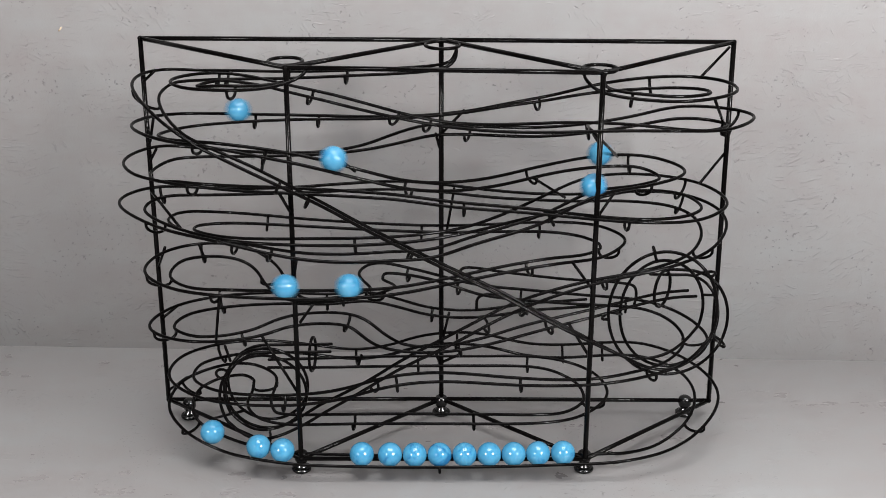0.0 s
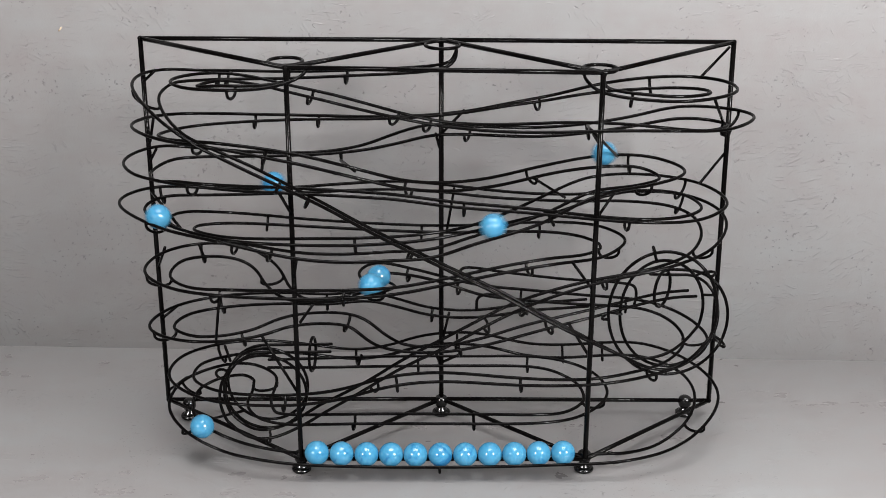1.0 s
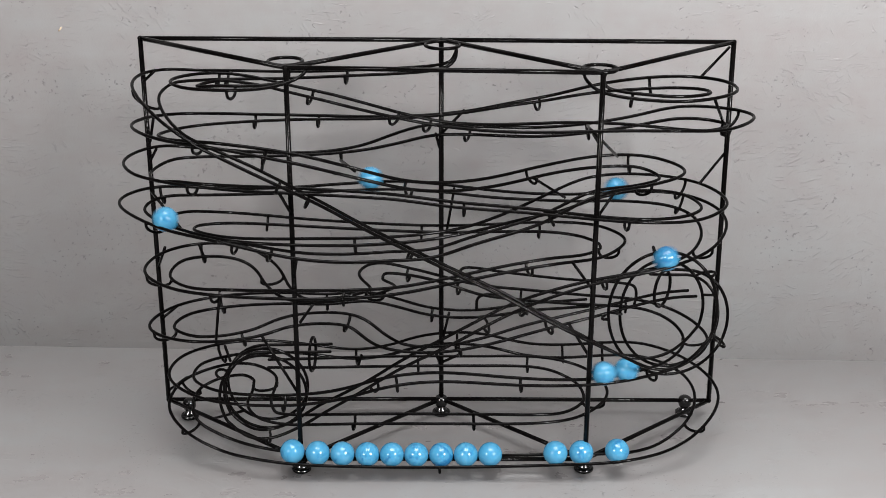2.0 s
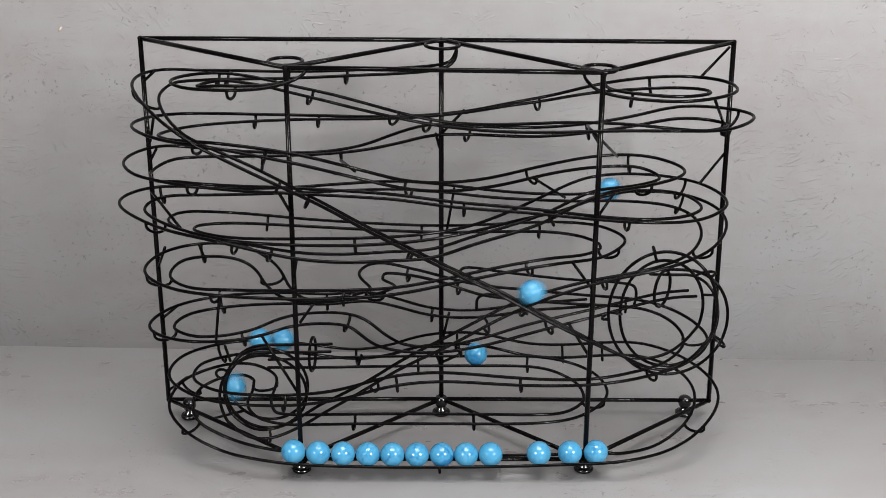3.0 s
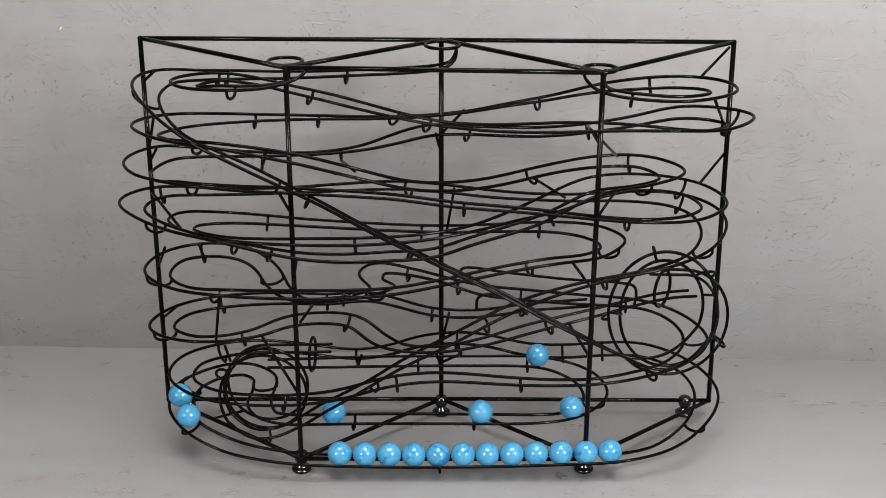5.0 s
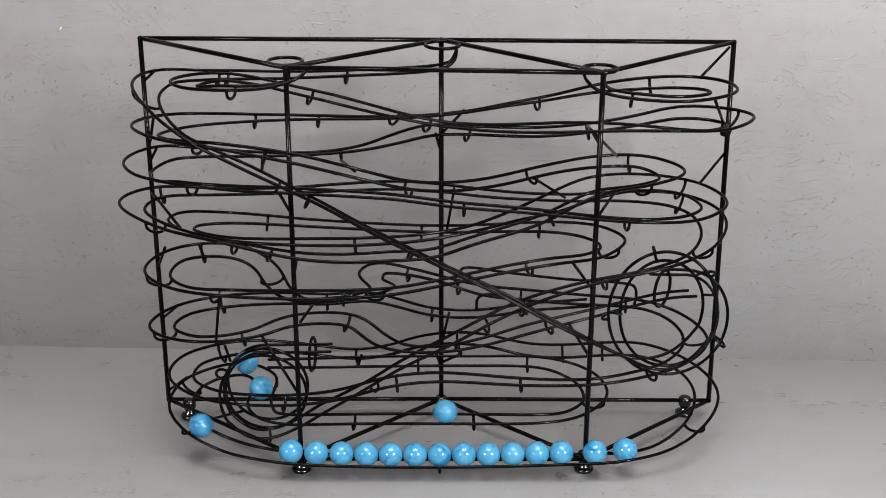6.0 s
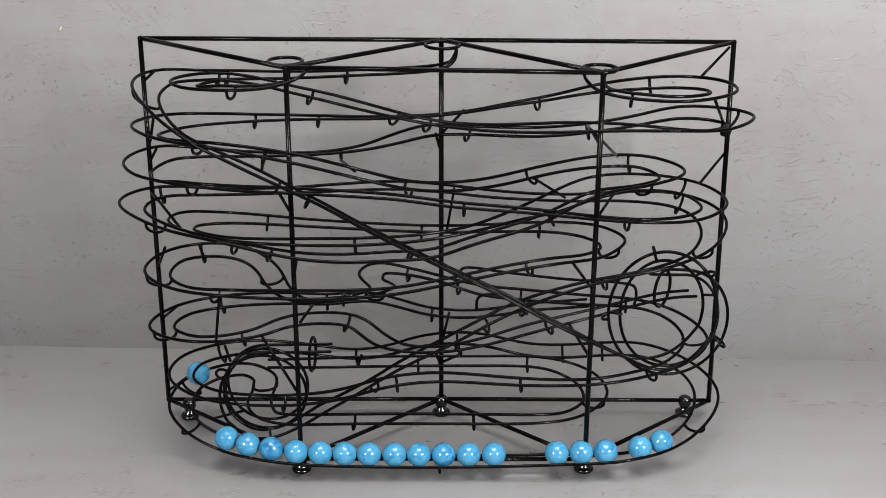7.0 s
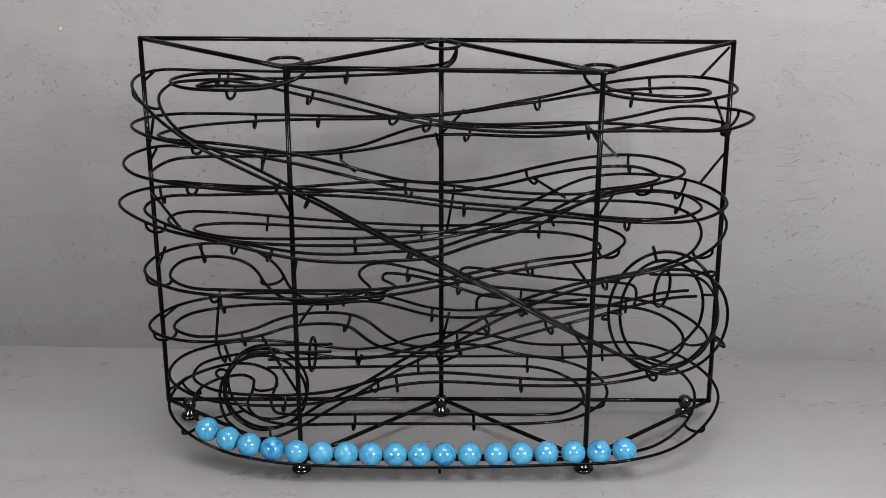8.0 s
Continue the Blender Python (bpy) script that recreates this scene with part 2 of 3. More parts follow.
class Track:
    """A twin-rail track: its centre line, the way across it and the way up from it."""

    def __init__(self, legs, loop=None):
        knots = np.vstack([np.array(leg, float) / 1000 for leg in legs])
        line = blur(glide(knots[:, :3]), 22)
        bank = np.interp(np.arange(len(line)) / 14, np.arange(len(knots)), knots[:, 3])
        ahead = unit(np.gradient(line, axis=0))
        across = unit(np.cross(ahead, (0, 0, 1)))
        if loop is not None:
            helix, loop_bank = loop
            side = np.array([0, -1.0 if line[-1][0] > line[-15][0] else 1.0, 0])
            fade = np.clip(np.linspace(-len(across) / 30 + 1, 1, len(across)), 0, 1)[:, None] ** 2
            across = unit(across * (1 - fade) + side * fade)
            line = np.vstack([line, helix])
            across = np.vstack([across, np.repeat(side[None], len(helix), 0)])
            line[-len(helix) - 14:-len(helix) + 14] = blur(line[-len(helix) - 14:-len(helix) + 14], 40)
        self.line, self.across = line, unit(blur(across, 6))
        self.up = unit(np.cross(self.across, unit(np.gradient(line, axis=0))))
        way = unit(np.gradient(line, axis=0))
        self.gauge = GAUGE + 0.0036 * way[:, 1:2] ** 2
        low = np.clip((0.026 - line[:, 2:]) / 0.006, 0, 1) * np.clip((0.03 - line[:, 1:2]) / 0.02, 0, 1)
        self.gauge = self.gauge + 0.0026 * low
        self.lift = LIFT - 0.0002 * low
        # the height of one rail over the other, in the bends above all
        if loop is not None:
            bank = np.r_[bank, loop_bank]
        self.bank = blur(bank[:, None], 30)
        self.far = np.r_[0, np.cumsum(np.linalg.norm(np.diff(line, axis=0), axis=1))]

    def at(self, s):
        return [np.array([np.interp(s, self.far, a[:, k]) for k in range(3)]) for a in (self.line, self.across, self.up)]

    def rails(self):
        for sign in (-0.5, 0.5):
            self.rail = part("rail", wire(self.line + (self.across * self.gauge + self.up * self.bank) * sign, RAIL), WIRE, run)

    def tie(self, s):
        """A bent cross wire under the rails."""
        p, across, up = self.at(s)
        across, up = across / np.linalg.norm(across), up / np.linalg.norm(up)
        gauge = float(np.interp(s, self.far, self.gauge[:, 0]))
        across = across + up * float(np.interp(s, self.far, self.bank[:, 0])) / gauge
        arc = [p + across * gauge * 0.53 * math.cos(a) - up * (0.0012 + 0.0052 * math.sin(a) ** 0.8) for a in np.linspace(0.0, math.pi, 11)]
        arc[0] += up * 0.0012
        arc[-1] += up * 0.0012
        part("cross_tie", wire(arc, 0.0010, 6), WIRE, self.rail)


def helix(stations, start, sweep, out):
    """A standing loop through stations of centre, radius and bank, with a straight run-out; gives its line and its bank."""
    u = np.linspace(0, 1, 110)
    x, y, z, radius, bank = (blur(np.interp(u, np.linspace(0, 1, len(stations)), column)[:, None], 40) / 1000 for column in np.array(stations, float).T)
    angle = radians(start) + radians(sweep) * u[:, None]
    ring = np.hstack([x + radius * np.cos(angle), y, z + radius * np.sin(angle)])
    away = ring[-1] + np.linspace(0.06, 1, 16)[:, None] * np.array(out) / 1000
    return np.vstack([ring, away]), np.r_[bank[:, 0], np.full(16, bank[-1, 0])]


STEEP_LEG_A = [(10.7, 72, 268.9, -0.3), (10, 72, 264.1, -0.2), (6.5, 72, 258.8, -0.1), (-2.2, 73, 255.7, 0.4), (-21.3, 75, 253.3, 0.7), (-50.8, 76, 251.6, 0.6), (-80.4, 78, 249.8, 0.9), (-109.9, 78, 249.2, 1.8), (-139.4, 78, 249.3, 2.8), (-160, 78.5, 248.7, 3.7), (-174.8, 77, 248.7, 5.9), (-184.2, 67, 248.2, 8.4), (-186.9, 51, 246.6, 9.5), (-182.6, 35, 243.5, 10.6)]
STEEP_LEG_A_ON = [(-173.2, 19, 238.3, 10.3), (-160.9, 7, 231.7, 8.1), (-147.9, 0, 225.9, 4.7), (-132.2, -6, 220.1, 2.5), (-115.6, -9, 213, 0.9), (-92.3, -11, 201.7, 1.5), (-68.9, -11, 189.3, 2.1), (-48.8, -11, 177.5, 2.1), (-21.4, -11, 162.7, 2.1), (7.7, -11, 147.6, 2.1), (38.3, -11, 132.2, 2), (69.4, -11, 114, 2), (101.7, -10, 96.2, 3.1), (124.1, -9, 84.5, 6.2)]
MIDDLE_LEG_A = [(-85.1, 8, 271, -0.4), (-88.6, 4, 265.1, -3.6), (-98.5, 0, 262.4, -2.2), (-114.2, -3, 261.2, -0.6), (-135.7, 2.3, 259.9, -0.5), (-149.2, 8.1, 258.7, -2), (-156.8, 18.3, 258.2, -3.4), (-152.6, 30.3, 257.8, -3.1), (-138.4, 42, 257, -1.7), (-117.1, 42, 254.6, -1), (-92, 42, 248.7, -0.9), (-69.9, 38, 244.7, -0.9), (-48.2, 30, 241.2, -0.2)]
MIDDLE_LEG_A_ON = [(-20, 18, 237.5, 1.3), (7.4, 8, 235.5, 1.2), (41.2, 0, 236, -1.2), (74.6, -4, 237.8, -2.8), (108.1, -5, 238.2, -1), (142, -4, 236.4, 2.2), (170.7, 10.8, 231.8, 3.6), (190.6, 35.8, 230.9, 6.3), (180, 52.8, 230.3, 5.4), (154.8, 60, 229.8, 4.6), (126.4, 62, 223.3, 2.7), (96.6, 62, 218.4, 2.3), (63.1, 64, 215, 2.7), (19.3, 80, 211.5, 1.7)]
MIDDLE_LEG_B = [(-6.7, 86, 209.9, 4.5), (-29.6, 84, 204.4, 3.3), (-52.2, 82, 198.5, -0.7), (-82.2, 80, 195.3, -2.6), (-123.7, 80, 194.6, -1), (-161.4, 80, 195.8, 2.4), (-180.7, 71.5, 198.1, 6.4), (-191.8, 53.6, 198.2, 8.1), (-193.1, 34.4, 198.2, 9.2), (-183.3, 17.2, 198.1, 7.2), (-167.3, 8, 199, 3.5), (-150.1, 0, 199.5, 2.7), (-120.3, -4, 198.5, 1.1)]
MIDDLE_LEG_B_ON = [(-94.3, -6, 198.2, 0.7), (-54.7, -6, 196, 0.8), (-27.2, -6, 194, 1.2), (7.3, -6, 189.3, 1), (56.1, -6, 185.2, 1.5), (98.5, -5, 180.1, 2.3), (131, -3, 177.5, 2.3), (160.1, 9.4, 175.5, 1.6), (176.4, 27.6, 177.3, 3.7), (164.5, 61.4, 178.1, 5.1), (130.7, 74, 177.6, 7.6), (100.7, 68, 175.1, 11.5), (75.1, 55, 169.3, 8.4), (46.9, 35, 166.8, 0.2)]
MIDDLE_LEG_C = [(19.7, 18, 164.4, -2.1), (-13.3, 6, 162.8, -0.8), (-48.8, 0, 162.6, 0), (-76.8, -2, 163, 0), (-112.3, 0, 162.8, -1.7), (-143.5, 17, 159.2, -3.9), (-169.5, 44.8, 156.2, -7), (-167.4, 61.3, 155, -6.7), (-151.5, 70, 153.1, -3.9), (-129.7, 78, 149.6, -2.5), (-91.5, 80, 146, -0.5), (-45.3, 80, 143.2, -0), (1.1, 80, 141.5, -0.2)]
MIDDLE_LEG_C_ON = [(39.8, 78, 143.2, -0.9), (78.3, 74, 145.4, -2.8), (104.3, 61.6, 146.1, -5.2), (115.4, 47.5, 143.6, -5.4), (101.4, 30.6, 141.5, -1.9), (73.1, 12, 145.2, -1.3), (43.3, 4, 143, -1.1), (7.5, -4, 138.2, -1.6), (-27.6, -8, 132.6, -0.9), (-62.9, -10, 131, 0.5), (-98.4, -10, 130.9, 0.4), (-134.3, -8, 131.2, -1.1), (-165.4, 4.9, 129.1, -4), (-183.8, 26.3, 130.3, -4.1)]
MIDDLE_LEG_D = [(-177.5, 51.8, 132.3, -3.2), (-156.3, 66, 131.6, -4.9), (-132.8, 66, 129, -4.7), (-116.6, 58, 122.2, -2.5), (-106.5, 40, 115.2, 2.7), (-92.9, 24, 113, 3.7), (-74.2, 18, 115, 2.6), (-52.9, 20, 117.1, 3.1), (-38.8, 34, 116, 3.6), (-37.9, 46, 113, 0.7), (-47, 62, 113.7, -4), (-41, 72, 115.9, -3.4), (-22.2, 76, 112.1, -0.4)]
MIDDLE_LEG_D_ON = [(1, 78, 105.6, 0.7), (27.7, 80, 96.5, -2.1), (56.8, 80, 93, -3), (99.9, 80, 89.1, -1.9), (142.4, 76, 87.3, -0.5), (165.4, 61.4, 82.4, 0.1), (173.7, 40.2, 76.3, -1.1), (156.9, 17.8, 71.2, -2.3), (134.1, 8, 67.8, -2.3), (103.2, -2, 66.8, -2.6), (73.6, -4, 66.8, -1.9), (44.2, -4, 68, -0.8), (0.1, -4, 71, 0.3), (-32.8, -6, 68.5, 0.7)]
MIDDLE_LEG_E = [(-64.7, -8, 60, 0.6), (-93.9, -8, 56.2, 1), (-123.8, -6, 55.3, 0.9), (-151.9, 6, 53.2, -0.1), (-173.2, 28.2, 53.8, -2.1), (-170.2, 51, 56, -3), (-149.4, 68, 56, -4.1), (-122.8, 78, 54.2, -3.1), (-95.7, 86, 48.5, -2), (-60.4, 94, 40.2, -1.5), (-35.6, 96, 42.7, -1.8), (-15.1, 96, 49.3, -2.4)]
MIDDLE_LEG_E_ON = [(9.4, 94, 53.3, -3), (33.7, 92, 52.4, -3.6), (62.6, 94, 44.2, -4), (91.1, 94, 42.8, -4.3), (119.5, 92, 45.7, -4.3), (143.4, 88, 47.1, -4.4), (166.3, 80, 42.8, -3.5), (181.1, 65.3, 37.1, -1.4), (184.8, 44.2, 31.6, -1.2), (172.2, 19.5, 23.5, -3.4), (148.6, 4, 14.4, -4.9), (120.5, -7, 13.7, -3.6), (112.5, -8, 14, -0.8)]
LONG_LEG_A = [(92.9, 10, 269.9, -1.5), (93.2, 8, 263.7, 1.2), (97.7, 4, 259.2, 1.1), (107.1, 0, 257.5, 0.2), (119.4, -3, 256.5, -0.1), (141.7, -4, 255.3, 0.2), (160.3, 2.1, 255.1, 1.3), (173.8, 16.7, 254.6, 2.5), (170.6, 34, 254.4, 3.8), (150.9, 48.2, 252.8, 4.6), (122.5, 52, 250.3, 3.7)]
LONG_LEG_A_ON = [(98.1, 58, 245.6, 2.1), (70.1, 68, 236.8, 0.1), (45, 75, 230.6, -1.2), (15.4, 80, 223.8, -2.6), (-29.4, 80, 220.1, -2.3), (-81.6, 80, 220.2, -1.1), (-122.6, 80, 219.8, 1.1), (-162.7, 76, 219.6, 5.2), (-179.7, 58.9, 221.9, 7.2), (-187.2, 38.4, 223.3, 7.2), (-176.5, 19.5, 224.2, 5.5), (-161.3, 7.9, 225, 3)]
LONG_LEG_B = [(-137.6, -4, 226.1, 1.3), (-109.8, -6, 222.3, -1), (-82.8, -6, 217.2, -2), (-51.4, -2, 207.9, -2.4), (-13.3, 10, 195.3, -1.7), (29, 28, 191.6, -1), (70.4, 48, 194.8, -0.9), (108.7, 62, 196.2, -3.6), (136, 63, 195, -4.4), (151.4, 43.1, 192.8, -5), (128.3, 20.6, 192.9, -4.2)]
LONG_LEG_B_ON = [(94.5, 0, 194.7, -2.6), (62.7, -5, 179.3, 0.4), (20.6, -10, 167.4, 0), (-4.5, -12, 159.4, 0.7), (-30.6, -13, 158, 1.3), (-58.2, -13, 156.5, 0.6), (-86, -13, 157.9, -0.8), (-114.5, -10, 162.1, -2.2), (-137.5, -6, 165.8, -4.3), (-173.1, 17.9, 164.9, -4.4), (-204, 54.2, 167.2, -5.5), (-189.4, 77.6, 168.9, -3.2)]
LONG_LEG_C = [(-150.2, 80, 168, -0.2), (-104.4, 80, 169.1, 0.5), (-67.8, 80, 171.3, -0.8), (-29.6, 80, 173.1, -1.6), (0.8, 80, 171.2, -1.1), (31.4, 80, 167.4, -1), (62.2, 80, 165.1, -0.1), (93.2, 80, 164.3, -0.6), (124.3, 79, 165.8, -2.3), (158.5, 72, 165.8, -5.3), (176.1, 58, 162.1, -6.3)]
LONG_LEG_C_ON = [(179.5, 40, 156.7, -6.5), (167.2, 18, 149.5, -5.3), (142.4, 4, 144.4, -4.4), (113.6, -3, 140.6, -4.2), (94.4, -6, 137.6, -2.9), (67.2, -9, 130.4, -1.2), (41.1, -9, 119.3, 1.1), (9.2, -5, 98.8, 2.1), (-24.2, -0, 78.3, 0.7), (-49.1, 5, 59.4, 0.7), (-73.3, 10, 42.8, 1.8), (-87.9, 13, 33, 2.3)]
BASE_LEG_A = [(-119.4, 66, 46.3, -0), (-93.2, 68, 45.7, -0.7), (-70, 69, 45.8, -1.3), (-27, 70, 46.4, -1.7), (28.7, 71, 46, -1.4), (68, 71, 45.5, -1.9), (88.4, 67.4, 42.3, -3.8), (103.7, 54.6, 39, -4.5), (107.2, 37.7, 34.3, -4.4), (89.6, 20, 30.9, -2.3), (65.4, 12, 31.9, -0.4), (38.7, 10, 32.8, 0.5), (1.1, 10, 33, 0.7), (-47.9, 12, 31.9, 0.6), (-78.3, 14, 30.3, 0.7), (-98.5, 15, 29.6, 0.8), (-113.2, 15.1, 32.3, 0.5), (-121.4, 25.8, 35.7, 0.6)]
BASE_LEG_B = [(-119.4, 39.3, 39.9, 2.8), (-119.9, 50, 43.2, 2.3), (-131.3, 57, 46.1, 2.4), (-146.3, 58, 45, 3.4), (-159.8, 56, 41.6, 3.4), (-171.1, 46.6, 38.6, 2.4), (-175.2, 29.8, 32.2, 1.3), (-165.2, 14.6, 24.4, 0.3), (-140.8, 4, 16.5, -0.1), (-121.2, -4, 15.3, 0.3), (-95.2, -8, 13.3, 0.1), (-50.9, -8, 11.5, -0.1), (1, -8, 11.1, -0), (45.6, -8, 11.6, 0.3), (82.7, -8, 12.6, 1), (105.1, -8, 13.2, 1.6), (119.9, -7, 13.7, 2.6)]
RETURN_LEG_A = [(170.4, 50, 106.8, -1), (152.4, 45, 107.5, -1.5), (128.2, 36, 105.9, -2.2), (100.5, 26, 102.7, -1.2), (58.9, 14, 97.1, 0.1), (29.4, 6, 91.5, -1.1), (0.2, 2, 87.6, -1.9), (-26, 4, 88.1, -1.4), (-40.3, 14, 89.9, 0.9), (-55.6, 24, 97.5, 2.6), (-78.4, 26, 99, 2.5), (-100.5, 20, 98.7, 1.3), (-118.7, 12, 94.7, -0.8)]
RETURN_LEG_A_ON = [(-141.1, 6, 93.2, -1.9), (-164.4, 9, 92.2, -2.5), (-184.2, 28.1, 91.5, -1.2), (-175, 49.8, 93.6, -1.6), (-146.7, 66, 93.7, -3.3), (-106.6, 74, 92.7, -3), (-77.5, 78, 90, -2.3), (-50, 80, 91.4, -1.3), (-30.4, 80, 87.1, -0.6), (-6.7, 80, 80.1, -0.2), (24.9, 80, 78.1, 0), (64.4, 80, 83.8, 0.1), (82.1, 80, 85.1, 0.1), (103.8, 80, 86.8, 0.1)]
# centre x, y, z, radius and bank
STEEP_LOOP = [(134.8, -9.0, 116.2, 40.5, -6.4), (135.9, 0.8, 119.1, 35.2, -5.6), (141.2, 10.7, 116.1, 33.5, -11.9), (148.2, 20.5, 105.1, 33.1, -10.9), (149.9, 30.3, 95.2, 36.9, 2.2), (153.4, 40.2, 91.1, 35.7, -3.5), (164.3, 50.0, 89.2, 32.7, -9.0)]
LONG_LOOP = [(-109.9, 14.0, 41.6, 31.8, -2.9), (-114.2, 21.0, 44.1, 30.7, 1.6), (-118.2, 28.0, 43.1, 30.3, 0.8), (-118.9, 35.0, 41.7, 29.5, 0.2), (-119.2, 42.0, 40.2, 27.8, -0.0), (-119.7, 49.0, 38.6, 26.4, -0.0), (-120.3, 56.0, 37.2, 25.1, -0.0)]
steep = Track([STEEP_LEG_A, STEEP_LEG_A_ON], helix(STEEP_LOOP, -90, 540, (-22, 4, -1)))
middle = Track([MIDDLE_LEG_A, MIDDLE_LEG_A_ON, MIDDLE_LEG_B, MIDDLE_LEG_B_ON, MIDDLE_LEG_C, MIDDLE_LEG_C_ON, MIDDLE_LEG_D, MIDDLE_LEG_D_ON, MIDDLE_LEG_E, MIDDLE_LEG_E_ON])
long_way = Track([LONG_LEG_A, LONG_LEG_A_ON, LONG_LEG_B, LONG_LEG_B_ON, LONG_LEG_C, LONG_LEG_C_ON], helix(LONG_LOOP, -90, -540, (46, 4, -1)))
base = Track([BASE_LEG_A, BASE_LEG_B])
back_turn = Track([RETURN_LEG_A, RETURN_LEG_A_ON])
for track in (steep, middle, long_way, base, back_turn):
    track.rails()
for place in (0.080, 0.158, 0.164, 0.236, 0.296, 0.351, 0.371, 0.442, 0.522, 0.692, 0.726, 0.780, 0.886,):
    steep.tie(place)
for place in (0.046, 0.174, 0.231, 0.253, 0.482, 0.576, 0.657, 0.744, 0.956, 1.124, 1.225, 1.338, 1.571, 1.776, 1.881, 1.961, 2.027, 2.092, 2.211, 2.292, 2.342, 2.396, 2.453, 2.541, 2.610, 2.647, 2.691, 2.764, 2.825, 2.876, 2.964, 3.045, 3.119, 3.252, 3.350, 3.423, 3.501, 3.529, 3.653,):
    middle.tie(place)
for place in (0.032, 0.159, 0.234, 0.380, 0.422, 0.608, 0.700, 0.786, 0.856, 0.924, 0.994, 1.170, 1.192, 1.258, 1.324, 1.674, 1.737, 1.809, 1.862, 1.890, 1.977, 2.062, 2.122,):
    long_way.tie(place)
for place in (0.105, 0.182, 0.250, 0.340, 0.340, 0.420, 0.420, 0.510, 0.573, 0.611, 0.783,):
    base.tie(place)
for place in (0.105, 0.166, 0.247, 0.317, 0.375, 0.437, 0.509, 0.584,):
    back_turn.tie(place)

# ---- rings, hoops and braces ----
def hoop(name, centre, radius, lean=None):
    a = np.arange(28) * 2 * math.pi / 28
    flat = np.column_stack([np.cos(a), np.sin(a), 0 * a]) if lean is None else np.column_stack([lean * np.cos(a), 0.8 * np.cos(a), np.sin(a)])
    part(name, wire(np.array(centre) / 1000 + flat * radius / 1000, 0.0011, 8, True), WIRE, run)


hoop("funnel_ring", (-94.2, 19.9, 272), 10.6)
hoop("funnel_ring", (95.1, 3.2, 272), 10.5)
hoop("funnel_ring", (1.5, 66.3, 272), 11.2)
hoop("guide_hoop", (-88.1, 66, 53.6), 12.2, 0.12)
hoop("guide_hoop", (149.8, 50, 110.2), 12.5, 0.55)


def brace(a, b, name="brace"):
    part(name, wire([np.array(a) / 1000, np.array(b) / 1000], 0.0010, 6), WIRE, run)


brace((166.6, 58, 253.4), (188, 78, 268.4))
brace((-184.5, 74, 253.4), (-193.7, 78, 244.5))
brace((-187, 70, 223.8), (-192.2, 78, 204.1))
brace((-188.2, 77, 199.4), (-193.5, 79, 189.7))
brace((-194.4, 78, 169.3), (-166.5, 30, 159.9))
brace((-183.9, 60, 135.5), (-193.6, 79, 113.1))
brace((-177.6, 60, 93.4), (-193.6, 79, 74.8))
brace((-138.4, -6, 127.5), (-144.4, 6, 89.9))
brace((-115.1, 12, 92), (-92.8, 0, 58.8))
brace((-82, 30, 108.6), (-88.9, 0, 107.5))
brace((-97.9, -8, 197.1), (-91.7, 0, 180.4))
brace((-88.7, -8, 154.7), (-92.3, 0, 135.1))
brace((16.3, 80, 225.4), (1.1, 79.5, 209.2))
brace((10, 80, 171.1), (5.2, 79.5, 140.7))
brace((7.1, 80, 79.4), (2.5, 79.5, 58.3))
brace((83.8, 10, 145.6), (96.2, 0, 130.8))
brace((84.3, 20, 98.3), (96.1, 0, 84.2))
brace((90.5, -4, 236.3), (116.4, 60, 199.8))
brace((108.4, 10, 191.4), (97.6, 0, 179.3))
brace((60.9, 45, 189.5), (83.1, 60, 171.2))
brace((169.4, 50, 184.6), (191.7, 79.5, 197.5))
brace((164.4, 0, 254.3), (185.7, 60, 218.8))
brace((-147.7, 60, 62.9), (-142.8, 50, 55.6))
brace((-161.1, 60, 137.9), (-158, 62, 125.8))
brace((-117.1, 80, 195.1), (-108.2, -6, 210.5))
brace((189.1, 60, 68.5), (198.7, 78, 56.6))
brace((-62.7, 30.0, 206.1), (-51.9, -3.0, 209.6))
brace((94.7, 50.0, 223.7), (96.9, 0.0, 225.6))
brace((-1.9, 72.0, 50.9), (0.5, 79.0, 40.4))
brace((14.0, 72.0, 50.4), (2.5, 79.0, 41.3))
brace((-2.7, 80.0, 209.5), (-0.0, 80.0, 199.3))
brace((-192.5, 78.0, 19.3), (-175.3, 60.0, 38.6))
brace((-159.1, 60.0, 6.2), (-133.8, 40.0, 23.1))
brace((174.2, 30.0, 114.2), (180.9, 25.0, 116.0))
brace((107.5, -2.0, 115.7), (116.9, 8.0, 110.1))
brace((-54.4, 75, 48.9), (-57.4, 75, 39.2))
part("guard_wire", wire(glide(np.array([(26.3, 85, 79.4), (27.3, 85, 88), (33.7, 86, 90.6), (50.8, 86, 88.5)]) / 1000, 6), RAIL), WIRE, run)
part("guard_wire", wire(glide(np.array([(14.4, 80, 105.5), (14.9, 85, 108.9), (18.5, 88, 109.9), (48.5, 88, 106.1), (88.2, 88, 101.4), (127.6, 86, 99.3), (136.3, 85, 97.2), (138, 84, 92.1), (136, 80, 82.6)]) / 1000, 6), RAIL), WIRE, run)
knob = part("post_knob", turned_solid([(0.001, -0.0042), (0.0034, -0.0032), (0.0042, 0.0), (0.0034, 0.0032), (0.001, 0.0042)], 14), WIRE, run)
knob.location = Vector((190.2, 79.5, 212)) / 1000

# ---- marbles ----
def centres(track):
    return track.line + track.up * track.lift


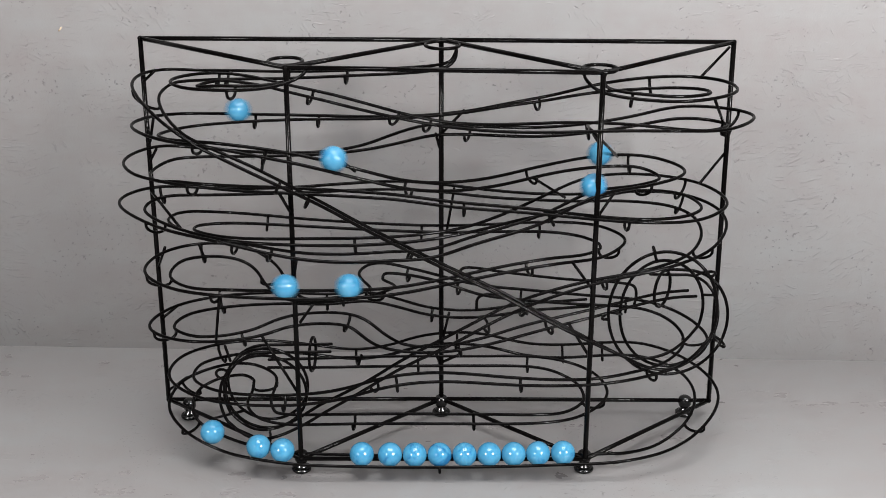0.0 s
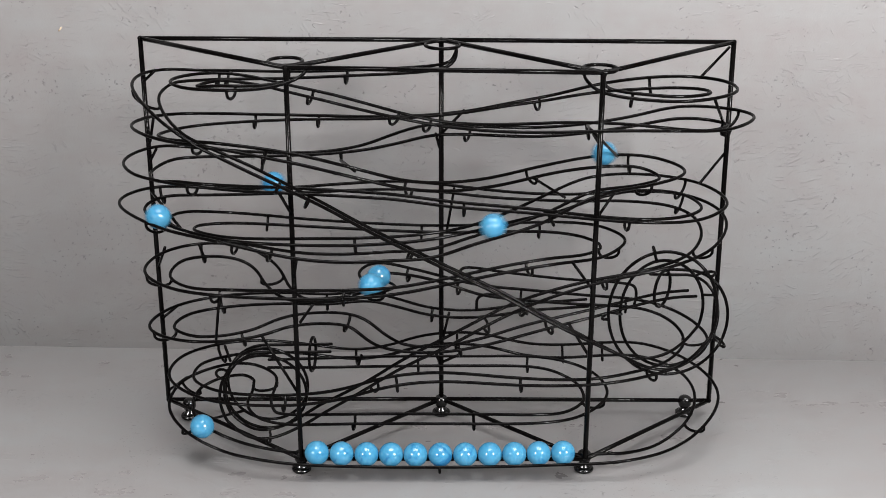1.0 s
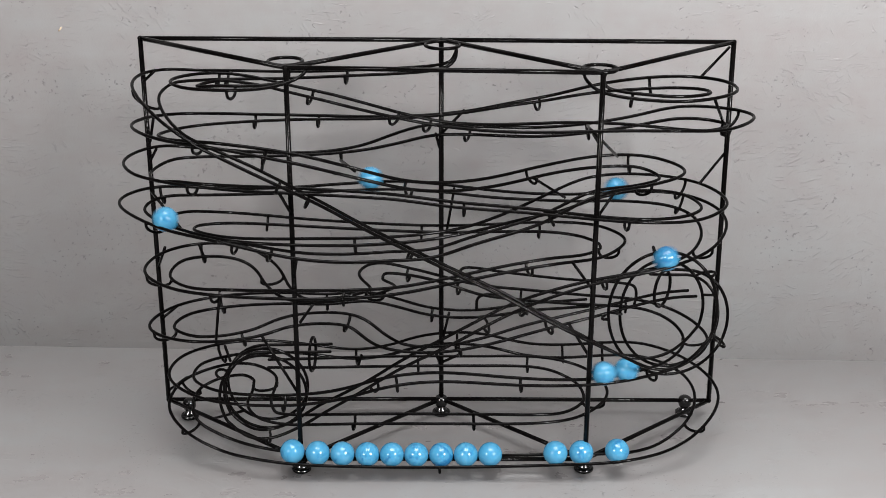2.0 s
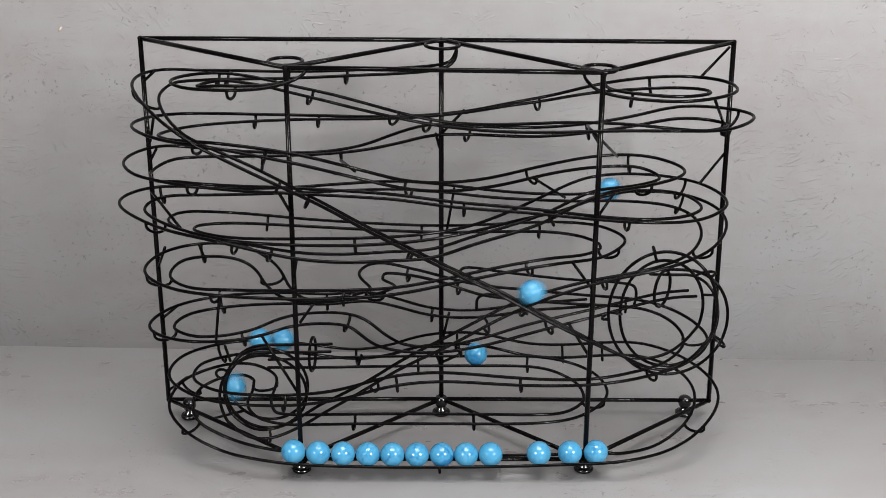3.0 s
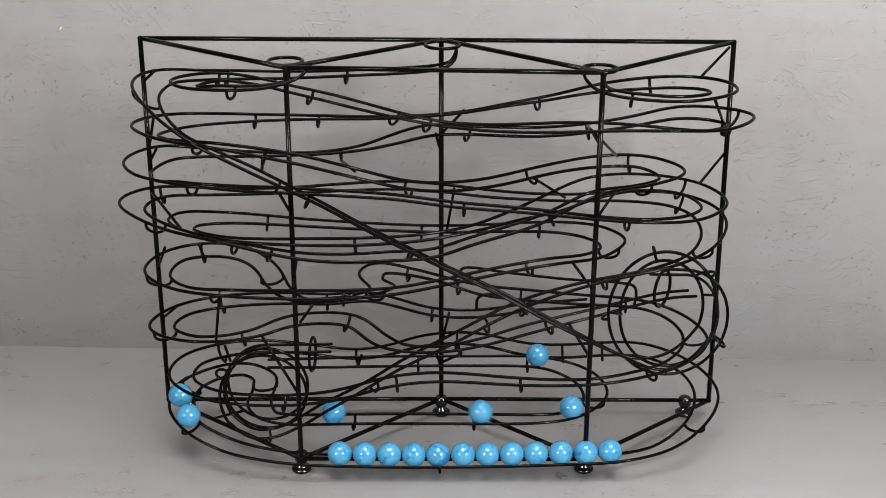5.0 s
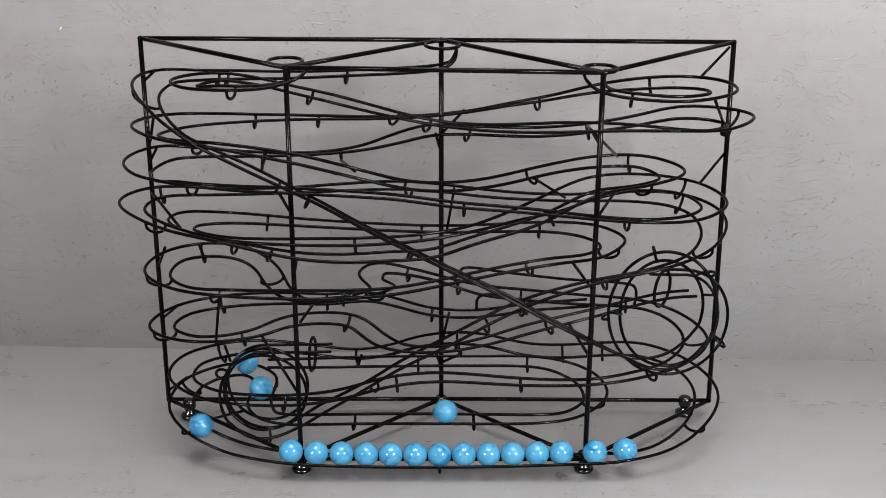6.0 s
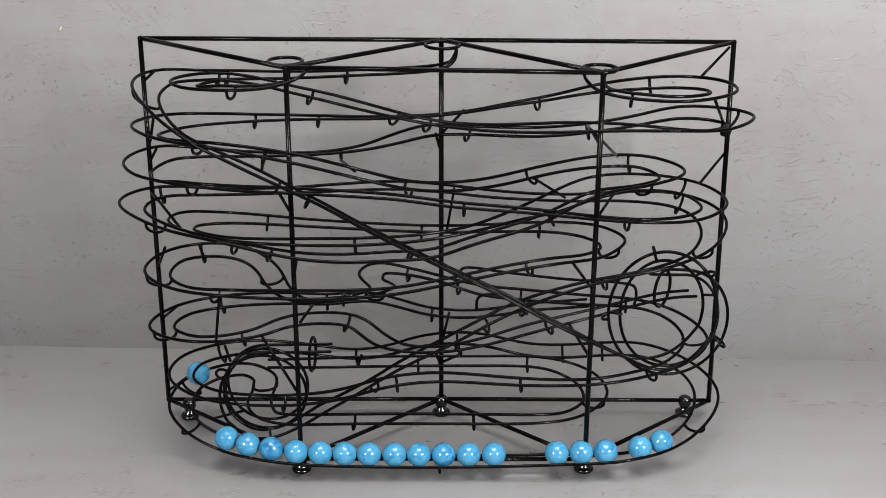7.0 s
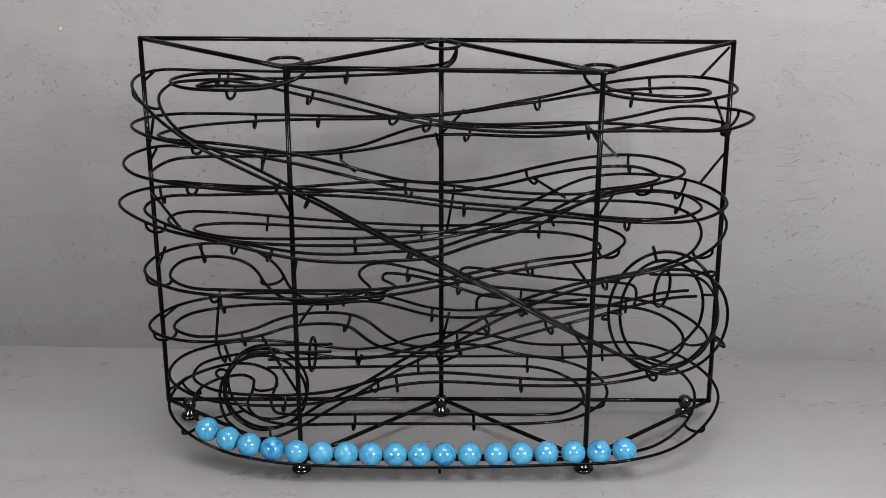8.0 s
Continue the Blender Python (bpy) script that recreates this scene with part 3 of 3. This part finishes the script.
LOWER_END = centres(middle)[-9 * 14 - 1:-14][::-1]
LANE = np.vstack([centres(long_way)[:-16], centres(base)[20:], LOWER_END[1:]])
SIDE_LANE = np.vstack([centres(middle)[:-14], centres(base)[14 * 22:][::-1][1:]])

# seconds and millimetres along the lane
ROLLS = [
    (LANE, [(0, 427.5), (0.1, 476.6), (0.2, 530.6), (0.3, 570.7), (0.5, 627.4), (0.6, 660.4), (0.7, 701.9), (0.9, 794.1), (1, 833.5), (1.1, 871.1), (1.3, 922.2), (1.5, 994.4), (1.6, 1038.0), (1.7, 1089.6), (1.9, 1198.5), (2.1, 1282.2), (2.3, 1356.3), (2.5, 1435.0), (2.7, 1503.9), (3, 1621.3), (3.1, 1667.1), (3.3, 1724.8), (3.4, 1762.7), (3.5, 1812.0), (3.6, 1869.5), (3.7, 1947.0), (3.8, 2041.7), (3.9, 2128.4), (4, 2224.3), (4.1, 2304.9), (4.2, 2362.7), (4.3, 2401.6), (4.4, 2416.5), (4.5, 2421.0), (4.9, 2456.7), (5.1, 2479.1), (5.3, 2506.5), (5.5, 2530.8), (5.8, 2592.2), (6.1, 2661.5), (6.3, 2711.1), (6.5, 2758.1), (6.7, 2782.1), (6.8, 2797.8), (7, 2844.9), (7.1, 2865.1), (7.2, 2888.5), (7.3, 2905.5), (8, 2905.5)]),
    (LANE, [(0, 645.4), (0.1, 684.2), (0.3, 777.4), (0.4, 822.9), (0.5, 861.6), (0.6, 892.0), (0.7, 916.1), (0.8, 948.0), (0.9, 984.2), (1, 1025.5), (1.1, 1075.6), (1.2, 1133.1), (1.4, 1236.2), (1.5, 1277.7), (1.6, 1307.7), (1.7, 1344.3), (2.1, 1499.4), (2.3, 1582.2), (2.5, 1660.9), (2.8, 1749.1), (2.9, 1795.6), (3, 1851.3), (3.1, 1918.7), (3.3, 2106.1), (3.5, 2280.4), (3.6, 2347.8), (3.7, 2394.1), (3.8, 2413.5), (4, 2426.9), (4.2, 2446.3), (4.6, 2494.1), (4.9, 2533.7), (5.1, 2572.3), (5.5, 2661.5), (5.8, 2750.2), (6, 2777.6), (6.1, 2789.3), (6.2, 2808.5), (6.3, 2836.0), (6.4, 2857.5), (6.6, 2903.8), (6.7, 2917.2), (7, 2919.3), (8, 2919.7)]),
    (LANE, [(0, 830.5), (0.1, 869.5), (0.2, 895.0), (0.3, 923.7), (0.5, 994.4), (0.6, 1039.6), (0.7, 1091.2), (0.9, 1198.5), (1, 1249.6), (1.2, 1316.9), (1.7, 1509.9), (1.9, 1582.2), (2.1, 1667.1), (2.3, 1724.8), (2.4, 1762.7), (2.5, 1812.0), (2.6, 1869.5), (2.7, 1947.0), (2.9, 2139.4), (3, 2242.1), (3.1, 2317.9), (3.2, 2374.7), (3.3, 2413.5), (3.4, 2429.9), (3.6, 2437.4), (3.9, 2459.7), (4, 2468.6), (4.4, 2509.7), (4.5, 2527.9), (4.6, 2536.6), (4.9, 2592.2), (5.5, 2734.1), (5.7, 2770.1), (5.8, 2777.6), (5.9, 2789.3), (6, 2810.1), (6.1, 2836.0), (6.2, 2859.0), (6.3, 2879.0), (6.4, 2902.3), (6.5, 2933.1), (7, 2935.2), (8, 2936.0)]),
    (LANE, [(0, 958.7), (0.1, 994.4), (0.2, 1038.0), (0.5, 1197.4), (0.6, 1251.1), (0.8, 1315.4), (1, 1394.1), (1.3, 1503.9), (1.4, 1545.9), (1.5, 1583.7), (1.6, 1627.4), (1.7, 1667.1), (1.9, 1724.8), (2, 1762.7), (2.1, 1812.0), (2.2, 1869.5), (2.3, 1947.0), (2.4, 2041.7), (2.5, 2128.4), (2.6, 2224.3), (2.7, 2304.9), (2.8, 2365.7), (2.9, 2406.0), (3, 2424.0), (3.1, 2428.4), (3.3, 2440.3), (3.6, 2465.6), (4, 2508.1), (4.1, 2525.1), (4.2, 2535.1), (4.3, 2551.3), (4.5, 2593.7), (4.7, 2638.9), (5.1, 2734.1), (5.3, 2770.1), (5.5, 2797.8), (5.7, 2844.9), (5.8, 2857.5), (5.9, 2875.8), (6, 2899.2), (6.1, 2931.9), (6.2, 2948.6), (7, 2951.5), (8, 2951.9)]),
    (SIDE_LANE, [(0, 2242.8), (0.2, 2322.9), (0.3, 2345.2), (0.4, 2374.2), (0.6, 2447.4), (0.8, 2498.3), (0.9, 2526.5), (1, 2559.9), (1.1, 2579.7), (1.2, 2609.5), (1.4, 2685.6), (1.6, 2771.0), (1.7, 2801.5), (2.8, 3206.5), (2.9, 3250.9), (3, 3291.8), (3.2, 3368.6), (3.3, 3399.2), (3.4, 3433.9), (3.5, 3471.7), (3.6, 3506.4), (3.7, 3549.9), (3.8, 3590.5), (3.9, 3626.5), (4, 3660.8), (4.1, 3703.1), (4.2, 3730.0), (4.5, 3733.1), (5.9, 3733.4), (6.1, 3718.2), (6.2, 3712.2), (6.3, 3703.9), (6.5, 3698.2), (6.7, 3701.8), (7, 3696.5), (7.3, 3709.3), (7.8, 3718.2), (8, 3724.8)]),
    (SIDE_LANE, [(0, 2203.2), (0.3, 2327.3), (0.5, 2378.9), (0.6, 2420.9), (0.7, 2451.9), (0.8, 2477.7), (0.9, 2507.3), (1, 2532.4), (1.1, 2570.8), (1.2, 2586.5), (1.3, 2617.0), (1.4, 2652.8), (1.5, 2697.8), (1.6, 2740.6), (2.6, 3114.1), (2.8, 3194.7), (2.9, 3229.5), (3, 3275.3), (3.1, 3306.8), (3.3, 3382.5), (3.5, 3445.8), (3.9, 3600.9), (4.1, 3669.7), (4.2, 3713.7), (4.5, 3717.0), (5.8, 3718.2), (5.9, 3717.0), (6, 3707.4), (6.2, 3691.9), (6.3, 3686.1), (6.8, 3678.5), (7, 3680.2), (7.1, 3682.3), (7.3, 3689.9), (7.5, 3687.0), (7.8, 3691.9), (8, 3707.9)]),
    (LANE, [(0, 2908.3), (0.1, 2896.2), (0.3, 2880.6), (0.4, 2875.8), (0.5, 2874.3), (0.7, 2877.4), (0.8, 2882.2), (0.9, 2890.0), (1.1, 2912.3), (1.2, 2928.0), (1.3, 2948.6), (1.4, 2965.0), (4.1, 2966.5), (4.2, 2950.1), (4.3, 2927.2), (4.4, 2909.2), (4.6, 2886.9), (4.7, 2879.0), (4.9, 2869.6), (5.1, 2868.1), (5.3, 2874.3), (5.5, 2890.0), (5.7, 2917.2), (5.8, 2933.5), (5.9, 2953.1), (6, 2964.6), (6.5, 2965.4), (7, 2968.0), (8, 2968.3)]),
    (LANE, [(0, 2942.7), (0.2, 2930.2), (0.3, 2928.0), (0.4, 2928.0), (0.5, 2931.0), (0.6, 2936.0), (0.7, 2943.9), (0.8, 2955.0), (1, 2981.6), (4.2, 2982.6), (4.3, 2953.1), (4.4, 2933.1), (4.5, 2917.6), (4.6, 2906.0), (4.7, 2896.2), (4.9, 2888.5), (5.1, 2886.9), (5.3, 2893.1), (5.5, 2911.3), (5.7, 2936.4), (5.8, 2953.1), (5.9, 2973.8), (6, 2981.2), (6.5, 2981.6), (7, 2984.1), (8, 2984.5)]),
    (LANE, [(0, 2959.0), (0.1, 2951.9), (0.2, 2946.7), (0.3, 2944.7), (0.4, 2945.5), (0.6, 2956.5), (1, 2997.8), (4.2, 2998.9), (4.5, 2997.4), (5.8, 2995.9), (6, 2997.8), (8, 3000.7)]),
    (LANE, [(0, 3011.0), (0.1, 3013.6), (3.5, 3015.1), (5.8, 3012.1), (6, 3014.0), (8, 3016.9)]),
    (LANE, [(0, 3029.5), (3.5, 3031.0), (5.8, 3028.4), (6, 3029.9), (7, 3032.5), (8, 3032.9)]),
    (LANE, [(0, 3045.7), (3.5, 3047.2), (5.8, 3044.3), (6, 3046.1), (7, 3048.3), (8, 3048.7)]),
    (LANE, [(0, 3062.0), (3.5, 3063.5), (4.5, 3061.3), (5.8, 3060.6), (6, 3062.0), (7, 3064.6), (8, 3065.0)]),
    (LANE, [(0, 3078.4), (3.5, 3079.5), (5.8, 3076.9), (6, 3078.4), (7, 3081.0), (8, 3081.7)]),
    (LANE, [(0, 3094.7), (3.5, 3095.4), (5.8, 3092.8), (6, 3094.7), (6.5, 3094.7), (6.8, 3098.0), (7.2, 3097.3), (7.4, 3109.2), (7.5, 3113.2), (7.8, 3107.3), (8, 3099.1)]),
    (LANE, [(0, 3110.6), (1.3, 3111.4), (1.4, 3115.1), (1.5, 3125.5), (1.6, 3131.8), (1.7, 3134.7), (2.2, 3138.9), (2.8, 3134.7), (3.1, 3122.1), (3.3, 3112.1), (5.8, 3108.8), (6.5, 3110.6), (6.6, 3112.5), (6.7, 3126.6), (6.8, 3138.2), (7, 3138.9), (7.2, 3137.4), (7.3, 3134.0), (7.5, 3130.7), (7.8, 3123.2), (8, 3115.5)]),
    (LANE, [(0, 3126.6), (1, 3127.0), (1.1, 3131.0), (1.2, 3137.4), (1.5, 3142.6), (1.7, 3151.6), (2.2, 3155.8), (2.8, 3151.6), (3.2, 3141.9), (3.4, 3135.6), (3.5, 3130.7), (3.6, 3128.4), (5.8, 3124.7), (6.1, 3126.6), (6.5, 3127.0), (6.6, 3149.0), (6.7, 3155.8), (7, 3155.0), (7.2, 3153.1), (7.8, 3140.0), (8, 3132.1)]),
    (LANE, [(0, 3143.0), (1, 3143.0), (1.1, 3150.9), (1.5, 3169.6), (1.7, 3176.9), (2.1, 3178.8), (2.8, 3168.8), (3.9, 3144.5), (4.5, 3142.3), (5.8, 3141.1), (6.1, 3142.3), (6.2, 3157.7), (6.3, 3169.9), (6.4, 3174.4), (6.5, 3175.9), (6.7, 3172.5), (7.2, 3169.9), (7.3, 3166.6), (7.8, 3156.5), (8, 3149.8)]),
]


def ball():
    bm = bmesh.new()
    bmesh.ops.create_uvsphere(bm, u_segments=40, v_segments=24, radius=BALL)
    return bm


first = part("marble", ball(), BLUE)
tagged(first, "glossy sky blue marble with faint darker swirls", "marble", group="marbles on the wire run")
MARBLES = [first] + [copy_thing(first, pose(0.02 * i, 0, 0.3)) for i in range(1, len(ROLLS))]


def eased(keys, t):
    """A smooth value between keys that never overshoots them."""
    times, values = np.array(keys, float).T
    gaps, slopes = np.diff(times), np.diff(values) / np.diff(times)
    ends = np.r_[slopes[0], np.where(slopes[1:] * slopes[:-1] > 0, 2 * slopes[1:] * slopes[:-1] / (slopes[1:] + slopes[:-1] + 1e-12), 0), slopes[-1]]
    i = int(np.clip(np.searchsorted(times, t) - 1, 0, len(gaps) - 1))
    u = (t - times[i]) / gaps[i]
    return ((1 + 2 * u) * (1 - u) ** 2 * values[i] + u * (1 - u) ** 2 * gaps[i] * ends[i] + u * u * (3 - 2 * u) * values[i + 1] + u * u * (u - 1) * gaps[i] * ends[i + 1])


def motions():
    """Every marble rolls along its lane."""
    times = [step / 30 for step in range(241)]
    spots = np.array([[eased(keys, t) / 1000 for t in times] for _, keys in ROLLS])
    for lane in (LANE, SIDE_LANE):
        order = [i for i, (own, _) in enumerate(ROLLS) if own is lane]
        if lane is SIDE_LANE:
            order.reverse()
        for _ in range(60):
            for a, b in zip(order, order[1:]):
                short = np.maximum(0, 2 * BALL - (spots[b] - spots[a])) / 2
                spots[a] -= short
                spots[b] += short
    for number, (marble, (lane, keys)) in enumerate(zip(MARBLES, ROLLS)):
        far = np.r_[0, np.cumsum(np.linalg.norm(np.diff(lane, axis=0), axis=1))]
        turn = Euler((0.9 * number, 0.5 * number, 1.3 * number)).to_matrix()
        rows, last = [], None
        for t, s in zip(times, spots[number]):
            spot, on = [Vector([float(np.interp(d, far, lane[:, k])) for k in range(3)]) for d in (s, s + 0.002)]
            if last is not None:
                axis = Vector((0, 0, 1)).cross(on - spot)
                angle = max(-1.2, min(1.2, (s - last) / BALL))
                if axis.length > 1e-7 and abs(angle) > 1e-5:
                    turn = Matrix.Rotation(angle, 3, axis.normalized()) @ turn
            last = s
            rows.append((t, Matrix.Translation(spot) @ turn.to_4x4()))
        walk(marble, rows)


motions()
